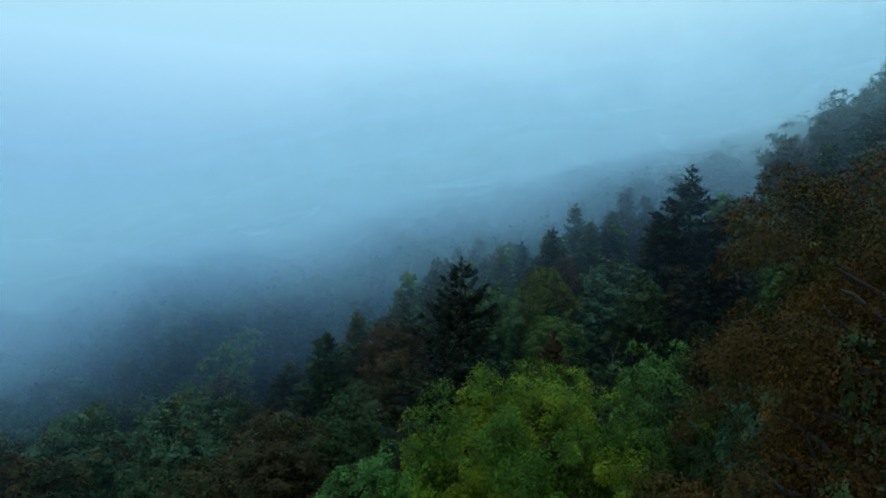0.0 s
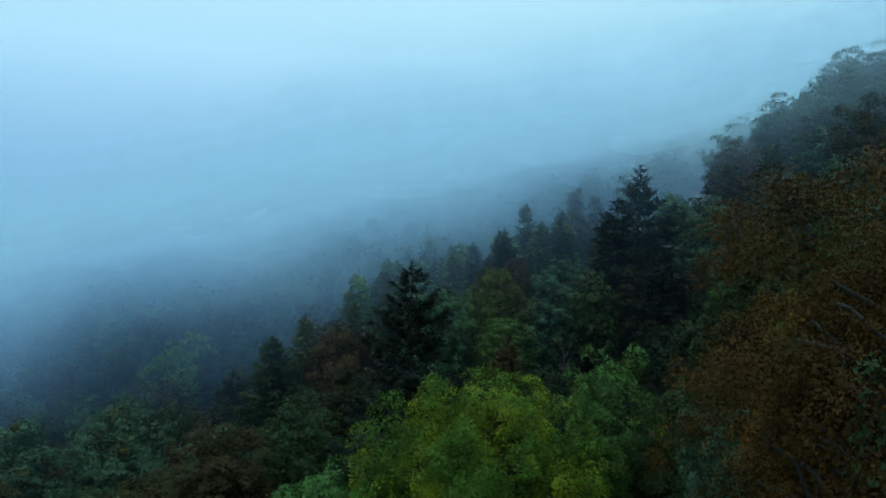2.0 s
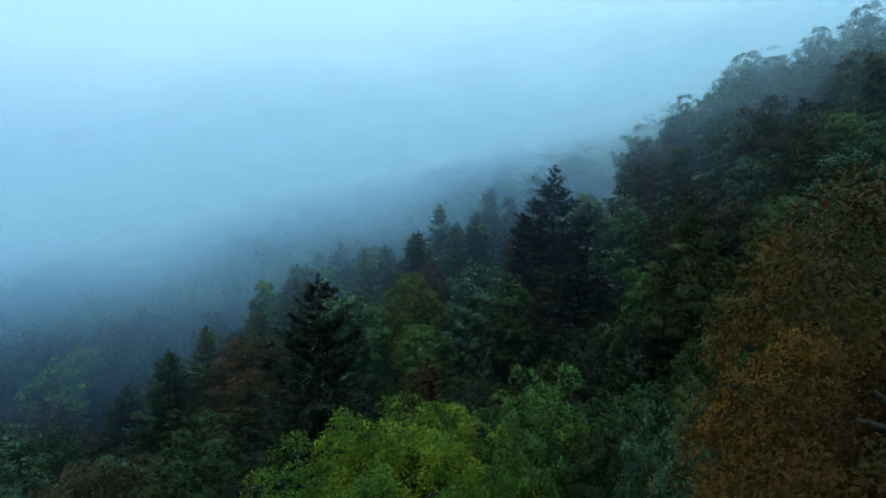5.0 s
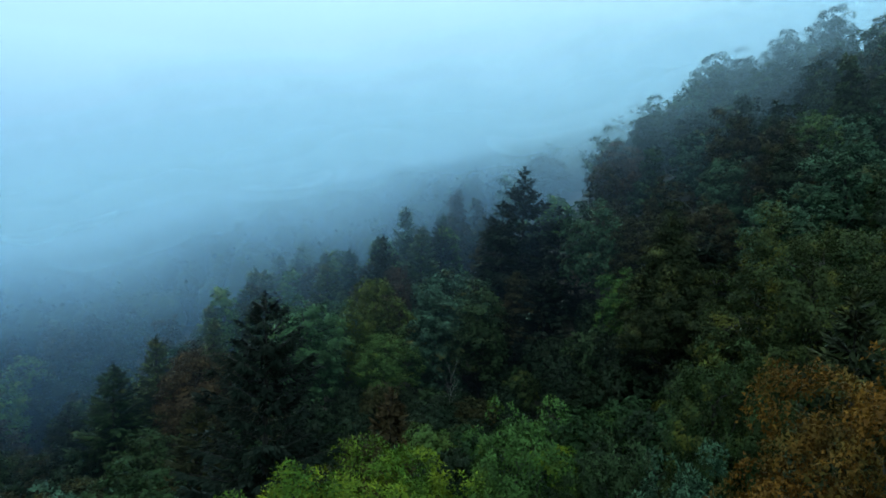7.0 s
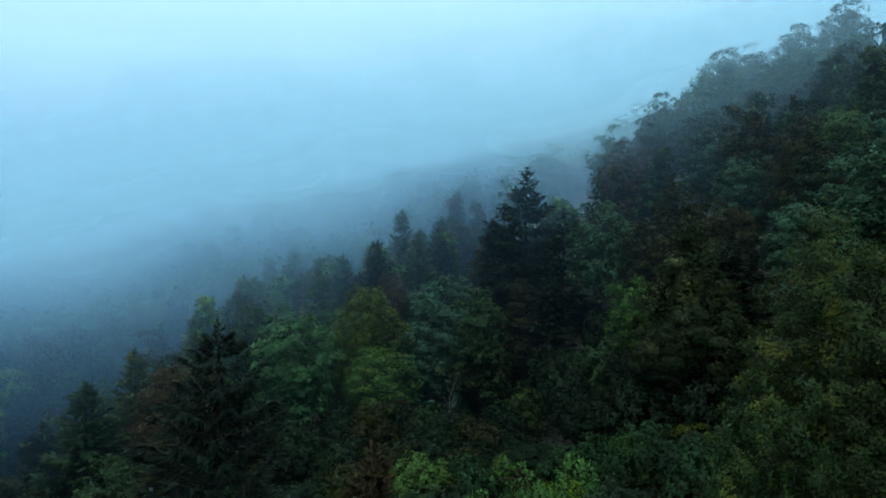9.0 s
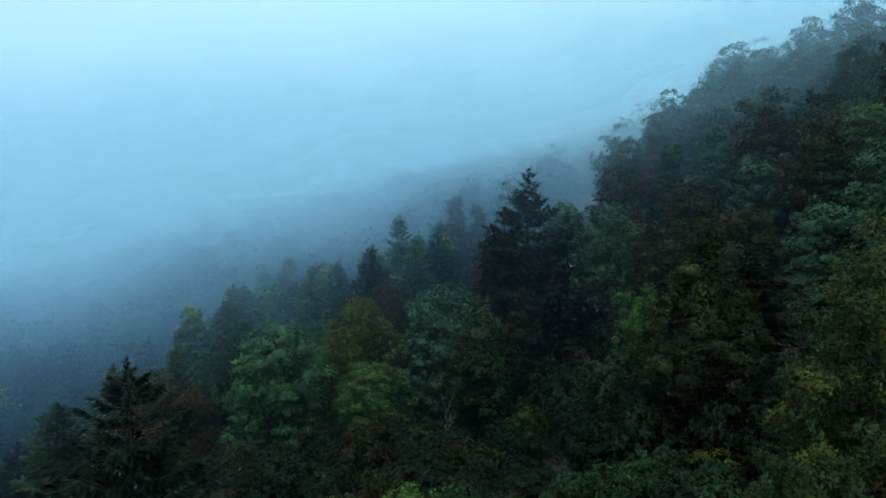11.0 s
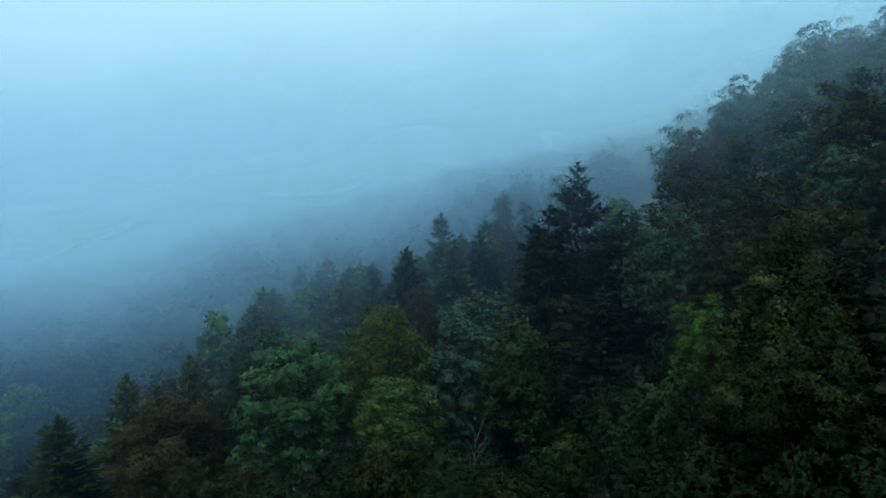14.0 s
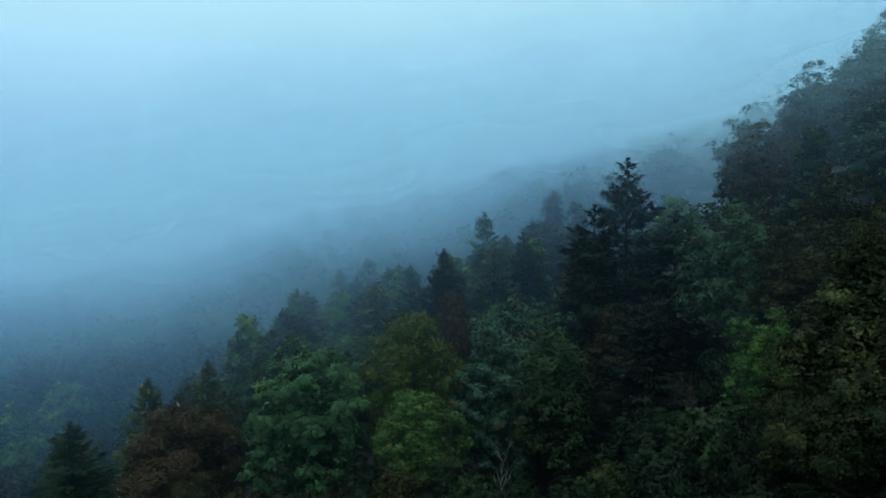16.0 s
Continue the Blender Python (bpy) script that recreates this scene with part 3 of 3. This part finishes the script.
tree("larch_tree", LARCH, 13.5, 160.0, -10.0, "larch", "soft green larch in mist", 4.6)
tree("beech_tree", PYRAMID, 45.8, 175.0, 3.8, "rust", "rust-coloured tree in mist", 5.2)
tree("ash_tree", BROAD, 59.0, 144.0, 2.8, "fresh", "light green tree below the crest", 5.0)
tree("ash_tree", BROAD, 80.0, 203.0, 15.5, "dark", "round tree faded by mist", 8.0)
tree("ash_tree", FAR_BROAD, -46.0, 150.0, -31.4, "fresh", "light green tree faded by mist", 6.0)
tree("ash_tree", FAR_BROAD, -47.5, 172.0, -33.0, "fresh", "light green tree faded by mist", 6.0)

# ---- larches and pointed crowns up the misty slope ----
slope_rng = np.random.default_rng(31)
for k in range(20):
    x = -9 + 2.7 * k + slope_rng.uniform(-1.2, 1.2)
    y = slope_rng.uniform(138, 166)
    top = -15.5 + 0.33 * (x + 9) - slope_rng.uniform(0.5, 4.0)
    kind, kit, leaf = (("larch_tree", LARCH, "larch"), ("ash_tree", FAR_PYRAMID, "fresh"), ("larch_tree", LARCH, "mid"), ("ash_tree", FAR_OVAL, "olive"))[k % 4]
    words = {"larch": "soft green larch in mist", "fresh": "pointed light green tree in mist", "mid": "dull green larch in mist", "olive": "olive-green tree in mist"}[leaf]
    tree(kind, kit, x, y, top, leaf, words, slope_rng.uniform(4.4, 6.0), group="trees of the wood")

# ---- the crest ----
tree("beech_tree", CREST, 70.0, 139.0, 13.6, "rust", "reddish-brown round tree on the crest", 6.4)
tree("oak_tree", CREST_LOOSE, 75.6, 155.5, 18.6, "mid", "open-crowned oak on the crest", 5.4)
tree("oak_tree", CREST, 86.0, 152.5, 25.6, "mid", "round oak on the crest", 6.0)
tree("oak_tree", CREST, 93.5, 150.5, 29.0, "blue", "round oak on the crest", 6.4)
tree("oak_tree", CREST, 104.5, 159.0, 37.6, "mid", "open-crowned oak on the crest", 6.2)
tree("oak_tree", CREST_LOOSE, 117.2, 166.5, 41.3, "dark", "open-crowned oak on the crest", 6.0)
tree("oak_tree", CREST, 124.5, 159.5, 45.0, "dark", "open-crowned oak on the crest", 6.0)
tree("oak_tree", CREST, 131.0, 152.0, 49.0, "dark", "dark oak on the crest", 6.2)
tree("oak_tree", CREST, 100.0, 152.0, 31.5, "dark", "dark oak below the crest", 5.6)
tree("oak_tree", CREST, 110.5, 156.5, 36.5, "dark", "dark oak below the crest", 5.6)
tree("oak_tree", CREST, 108.0, 145.0, 33.0, "mid", "green oak below the crest", 5.6)
tree("oak_tree", CREST, 80.5, 148.0, 20.0, "dark", "dark oak below the crest", 5.0)
for x, y, top, leaf in ((91, 143, 21, "dark"), (98, 141, 25.5, "mid"), (105.5, 138.5, 28.5, "dark"), (115, 146, 34.5, "dark"), (121.5, 149, 39, "mid"), (93, 133, 21, "dark")):
    tree("oak_tree", CREST, x, y, top, leaf, "green oak below the crest", 6.0)
tree("oak_tree", CREST, 84.0, 135.0, 19.5, "dark", "dark oak below the crest", 6.4)
tree("ash_tree", OVAL, 78.2, 96.0, 15.3, "fresh", "tall light green tree among darker ones", 4.4)
tree("chestnut_tree", TUFT, 69.2, 103.0, 9.2, "blue", "green tree with large leaf clusters", 5.4)

# ---- low growth in the gully ----
tree("shrub", BUSH, 35.2, 74.0, -20.0, "fresh", "bright green shrub on the gully floor", 3.8)
tree("shrub", BUSH, 16.9, 76.0, -21.2, "fresh", "bright green shrub on the gully floor", 3.8)
tree("shrub", BUSH, 39.5, 85.5, -23.4, "mid", "green shrub on the gully floor", 4.0)
tree("shrub", BUSH, 25.5, 66.0, -20.2, "robinia", "yellow-green shrub on the gully floor", 3.4)
tree("shrub", BUSH, 30.0, 84.0, -24.0, "dark", "dark green shrub on the gully floor", 4.0)
tree("shrub", BUSH_OPEN, 40.6, 70.6, -18.0, "yellow", "shrub with scattered yellow leaves", 2.4)
tree("shrub", BUSH_OPEN, 46.2, 90.0, -19.8, "yellow", "thin shrub with scattered yellow leaves", 2.6)
tree("shrub", BUSH_OPEN, 51.8, 83.5, -17.0, "orange", "thin shrub with orange leaves", 2.6)
tree("shrub", BUSH_OPEN, 33.4, 94.0, -20.6, "lime", "thin shrub with yellowing leaves", 2.6)
tree("shrub", BUSH, 22.0, 94.0, -24.5, "dark", "dark green shrub under tall trees", 3.6)
tree("shrub", BUSH, 10.0, 92.0, -25.5, "mid", "green shrub under tall trees", 3.6)

tree("shrub", BUSH, 12.4, 101.0, -24.0, "dark", "dark green shrub under tall trees", 3.6)
tree("shrub", BUSH, 20.4, 102.0, -24.5, "dark", "dark green shrub under tall trees", 3.4)
tree("shrub", BUSH, 48.8, 86.0, -16.5, "dark", "dark shrub on the shaded slope", 3.8)
tree("shrub", BUSH, 53.5, 90.5, -12.5, "dark", "dark shrub on the shaded slope", 3.8)
tree("shrub", BUSH, 50.0, 96.0, -14.0, "olive", "olive shrub on the shaded slope", 3.6)
tree("shrub", BUSH, 43.5, 83.0, -18.5, "dark", "dark shrub on the shaded slope", 3.4)
tree("shrub", BUSH_OPEN, 1.0, 101.0, -25.0, "olive", "olive shrub under tall trees", 3.4)


def bare_tree(x, y, top, label):
    """A leafless pale tree with forked twigs."""
    rng = np.random.default_rng(77)
    foot = ground(x, y)
    tall = top - foot
    trunk = bend(rng, (0, 0, -0.4), (0.3, 0, tall), 0.05, 0.010, 10, 0.012)
    wood = [trunk]
    for k in range(4, 10):
        p = np.array(trunk[k][0])
        for side in (-1, 1):
            tip = p + [side * rng.uniform(0.3, 1.0), rng.uniform(-0.6, 0.6), rng.uniform(1.2, 2.4)]
            branch = bend(rng, p, tip, 0.022, 0.009, 4, 0.05)
            wood.append(branch)
            for q, _ in branch[2:4]:
                wood.append(bend(rng, q, np.array(q) + [side * rng.uniform(0.1, 0.6), rng.uniform(-0.4, 0.4), rng.uniform(0.4, 1.0)], 0.014, 0.006, 3, 0.05))
    thing = tagged(new("bare_tree"), label, "tree")
    thing.matrix_world = pose(x, y, foot)
    me = tubes_mesh("trunk", wood, 5)
    me.materials.append(PALE_BARK)
    new("trunk", me).parent = thing
    TAKEN.append((x, y, 1.5))


bare_tree(24.6, 97.4, -21.5, "slim leafless tree with pale grey bark")

# ---- the rest of the wood, tree by tree ----
rng = np.random.default_rng(5)
MIX_LEFT = ("mid", "dark", "blue", "olive", "mid", "brown", "dark")
MIX_RIGHT = ("dark", "mid", "mid", "olive", "dark", "brown", "blue")
WORDS = {"mid": "green", "dark": "dark green", "blue": "blue-green", "olive": "olive-green", "brown": "brownish", "rust": "reddish-brown"}
for gy_row in np.arange(52, 206, 8.6):
    left, right = 0.68 * gy_row + 12, 1.0 * gy_row + 2
    for gx_col in np.arange(-left, right, 8.6):
        x, y = gx_col + rng.uniform(-3, 3), gy_row + rng.uniform(-3, 3)
        tall, pick, spin, grow = rng.uniform(14.5, 20.5), rng.uniform(), rng.uniform(0, 360), rng.uniform(0.85, 1.15)
        if any((x - a) ** 2 + (y - b) ** 2 < (r + 2.6) ** 2 for a, b, r in TAKEN):
            continue
        if (y > 148 and x > 62) or (y > 170 and x > -25):
            continue
        if 4 < x < 46 and y < 101:
            continue
        if -34 < x <= 4 and y < 102:
            tall *= 0.72
        far = math.hypot(x, y) > 135
        mix = MIX_RIGHT if x > 40 else MIX_LEFT
        leaf = mix[int(pick * 997) % len(mix)]
        if pick < 0.07 and y > 100:
            tree("spruce_tree", SPRUCE_FAR, x, y, ground(x, y) + tall * 1.1, "needle", "dark spruce among broadleaved trees", 3.8 * grow, spin, "trees of the wood")
            continue
        kits = (FAR_BROAD, FAR_OVAL, FAR_PYRAMID) if far else (WOOD_BROAD, WOOD_OVAL, WOOD_TUFT)
        kits = (BROAD, OVAL, TUFT) if x > 40 and y < 98 else kits
        kit = kits[int(pick * 7919) % len(kits)]
        words = WORDS[leaf] + (" tree of the wood, faded by mist" if far else " tree in the dense wood")
        tree("forest_tree", kit, x, y, ground(x, y) + tall, leaf, words, kit[2] * 1.05 * grow, spin, "trees of the wood")

for gy_row in np.arange(62, 106, 5.0):
    for gx_col in np.arange(2, 50, 5.0):
        x, y = gx_col + rng.uniform(-1.8, 1.8), gy_row + rng.uniform(-1.8, 1.8)
        tall, pick, spin = rng.uniform(4.0, 8.5), rng.uniform(), rng.uniform(0, 360)
        if any((x - a) ** 2 + (y - b) ** 2 < (0.35 * r + 0.8) ** 2 for a, b, r in TAKEN):
            continue
        leaf = ("dark", "olive", "dark", "mid", "dark")[int(pick * 997) % 5]
        tree("shrub", BUSH_LOW, x, y, ground(x, y) + tall, leaf, "shrub of the gully in deep shade", rng.uniform(2.4, 3.6), spin, "shrubs of the gully")


def far_woods():
    """The wood beyond, too dense and distant to count: crowns of leaf clumps in one mesh."""
    r = np.random.default_rng(9)
    at, normal, size, shade, core = [], [], [], [], []
    bm = bmesh.new()
    bmesh.ops.create_icosphere(bm, subdivisions=2, radius=1)
    lump_shell = np.array([v.co[:] for v in bm.verts])
    lump_faces = np.array([[v.index for v in f.verts] for f in bm.faces])
    bm.free()
    for row in np.arange(212, 372, 10.5):
        for col in np.arange(-0.8 * row, 0.8 * row, 10.5):
            x, y = col + r.uniform(-4, 4), row + r.uniform(-4, 4)
            top, wide = r.uniform(13, 18.5), r.uniform(5.0, 7.0)
            shell = lump_shell * [wide, wide, top * 0.55] * (0.86 + 0.10 * np.sin(3 * lump_shell[:, :1] + 5 * lump_shell[:, 2:] + r.uniform(0, 6)))
            core.append(shell + [x, y, ground(x, y) + top * 0.40])
            n = 200
            d = ball(r, n)
            d[:, 2] = np.where(d[:, 2] < -0.55, -d[:, 2], d[:, 2])
            lump = 1 + 0.25 * np.sin(4 * d[:, 0] + 3 * d[:, 2] + r.uniform(0, 6))
            p = d * [wide, wide, top * 0.55] * lump[:, None] * r.uniform(0.75, 1.0, (n, 1))
            at.append(p + [x, y, ground(x, y) + top * 0.40])
            normal.append(unit(d + 0.5 * r.normal(size=(n, 3)) + [0, 0, 0.4]))
            size.append(r.uniform(1.0, 2.2, n))
            shade.append(d + [0, 0, 0.35])
    at, normal, size = np.concatenate(at), np.concatenate(normal), np.concatenate(size)
    along = np.cross(normal, r.normal(size=normal.shape))
    me = leaf_mesh("far_woods", at, along, normal, size, size * 0.7, sides=4, shade=np.concatenate(shade))
    me.materials.append(LEAF["mid"])
    tagged(new("far_woods", me), "distant dense woodland fading into the mist", "woodland", kind="stuff")
    inside = bpy.data.meshes.new("far_crowns")
    faces = np.concatenate([lump_faces + k * len(lump_shell) for k in range(len(core))])
    inside.from_pydata(np.concatenate(core).tolist(), [], faces.tolist())
    inside.polygons.foreach_set("use_smooth", [True] * len(faces))
    inside.materials.append(LEAF["mid"])
    tagged(new("far_crowns", inside), "dense inner foliage of the distant misty wood", "woodland", kind="stuff")


far_woods()


def undergrowth():
    """Ferns and saplings on the floor of the gully."""
    r = np.random.default_rng(19)
    n = 26000
    x, y = r.uniform(-8, 62, n), r.uniform(50, 118, n)
    z = np.array([ground(a, b) for a, b in zip(x, y)]) + r.uniform(0, 1.6, n) ** 2 * 0.6
    normal = unit(ball(r, n) * 0.7 + [0, 0, 1.0])
    along = np.cross(normal, r.normal(size=(n, 3)))
    me = leaf_mesh("undergrowth", np.stack([x, y, z], 1), along, normal, r.uniform(0.4, 0.9, n), r.uniform(0.2, 0.45, n), sides=3)
    me.materials.append(LEAF["dark"])
    tagged(new("undergrowth", me), "dark ferns and saplings on the forest floor", "undergrowth", kind="stuff")


undergrowth()


def box(sx, sy, sz, at=(0, 0, 0)):
    bm = bmesh.new()
    bmesh.ops.create_cube(bm, size=1, matrix=Matrix.Translation(at) @ Matrix.Diagonal((sx, sy, sz, 1)))
    return bm


def part(name, bm, material, parent, label=""):
    me = bpy.data.meshes.new(name)
    bm.to_mesh(me)
    bm.free()
    me.materials.append(material)
    ob = tagged(new(name, me), label)
    ob.parent = parent
    return ob


def cottage(x, y, z, turn):
    """A small pale house that shows between distant crowns."""
    house = tagged(new("house"), "small pale house half hidden in distant misty woods", "house")
    house.matrix_world = pose(x, y, z, 0, 0, turn)
    part("wall", box(9, 7, 6, (0, 0, 3)), PLASTER, house)
    bm = bmesh.new()
    ends = [[bm.verts.new((sx, dy, dz)) for dy, dz in ((-4.1, 5.7), (0, 9.3), (4.1, 5.7))] for sx in (-5, 5)]
    bm.faces.new(ends[0])
    bm.faces.new(ends[1][::-1])
    for a in range(3):
        b = (a + 1) % 3
        bm.faces.new((ends[0][b], ends[0][a], ends[1][a], ends[1][b]))
    roof = part("roof", bm, ROOF_TILE, house, "reddish tiled roof")
    part("chimney", box(0.7, 0.7, 1.8, (2, 1.0, 9.0)), PLASTER, roof)
    for wx in (-2.6, 0, 2.6):
        for wz in (1.7, 4.3):
            window = part("window", box(1.2, 0.12, 1.4, (wx, -3.53, wz)), PLASTER, house)
            part("pane", box(1.0, 0.06, 1.2, (wx, -3.60, wz)), PANE, window)


cottage(-105, 262, -47.5, 15)


# ---- mist ----
def mist_veil(radius, haze, cloud, seed):
    """A curved, uneven sheet of drifting mist across the valley, nearer over the open valley than along the flank."""
    columns, rows = 72, 20
    foot, height = -75, 150 + 0.3 * radius
    verts = []
    for a in range(columns + 1):
        angle = radians(-84 + 168 * a / columns)
        for b in range(rows + 1):
            z = foot + height * b / rows
            swell = 0.015 * radius * noise.noise(Vector((angle * 3, z * 0.008, seed * 7.3)))
            reach = radius * (1 + 0.25 * math.sin(angle)) + swell + 0.05 * (z + 20)
            verts.append((8 + reach * math.sin(angle), 12 + reach * math.cos(angle), z))
    k = rows + 1
    faces = [(a * k + b, (a + 1) * k + b, (a + 1) * k + b + 1, a * k + b + 1) for a in range(columns) for b in range(rows)]
    me = bpy.data.meshes.new("mist_veil")
    me.from_pydata(verts, [], faces)
    me.polygons.foreach_set("use_smooth", [True] * len(faces))
    me.materials.append(mist("mist", haze, cloud))
    tagged(new("mist_veil", me), "thin pale blue veil of drifting morning mist", "mist", kind="stuff")


VEILS = (
    (70, 0.003, 0.005), (88, 0.005, 0.012), (106, 0.010, 0.028), (121, 0.022, 0.044), (133, 0.042, 0.06), (145, 0.045, 0.08), (157, 0.05, 0.11),
    (169, 0.05, 0.15), (183, 0.05, 0.20), (199, 0.05, 0.25), (217, 0.05, 0.28), (239, 0.06, 0.30), (265, 0.07, 0.34), (300, 0.08, 0.40),
)
for n, (reach, haze, cloud) in enumerate(VEILS):
    mist_veil(reach, haze, cloud, n)


def backdrop():
    """Added distant wall that glows with painted haze and goes over into the sky."""
    m = bpy.data.materials.new("glowing_haze")
    m.use_nodes = True
    n, l = m.node_tree.nodes, m.node_tree.links
    n.clear()
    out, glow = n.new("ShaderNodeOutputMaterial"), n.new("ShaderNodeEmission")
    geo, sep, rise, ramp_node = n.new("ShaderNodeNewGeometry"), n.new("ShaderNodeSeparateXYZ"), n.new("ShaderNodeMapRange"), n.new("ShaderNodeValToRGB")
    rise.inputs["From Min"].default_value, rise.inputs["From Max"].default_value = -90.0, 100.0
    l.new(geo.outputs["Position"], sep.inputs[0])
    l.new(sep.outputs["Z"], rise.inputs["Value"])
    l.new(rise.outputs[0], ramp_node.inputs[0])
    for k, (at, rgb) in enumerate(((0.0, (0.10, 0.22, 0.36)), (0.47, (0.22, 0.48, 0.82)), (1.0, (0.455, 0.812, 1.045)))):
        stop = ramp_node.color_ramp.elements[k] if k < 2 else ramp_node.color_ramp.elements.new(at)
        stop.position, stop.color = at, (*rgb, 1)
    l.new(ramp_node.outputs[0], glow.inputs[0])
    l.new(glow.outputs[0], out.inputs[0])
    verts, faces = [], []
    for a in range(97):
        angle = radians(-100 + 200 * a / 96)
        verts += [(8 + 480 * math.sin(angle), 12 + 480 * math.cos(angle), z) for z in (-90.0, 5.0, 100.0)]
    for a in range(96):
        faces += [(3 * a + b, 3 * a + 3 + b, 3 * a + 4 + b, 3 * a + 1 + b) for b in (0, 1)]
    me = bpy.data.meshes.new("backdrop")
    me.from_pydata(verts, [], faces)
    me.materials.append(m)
    tagged(new("backdrop", me), "glowing backdrop painted as distant pale blue haze", "cloud", kind="structure")


backdrop()
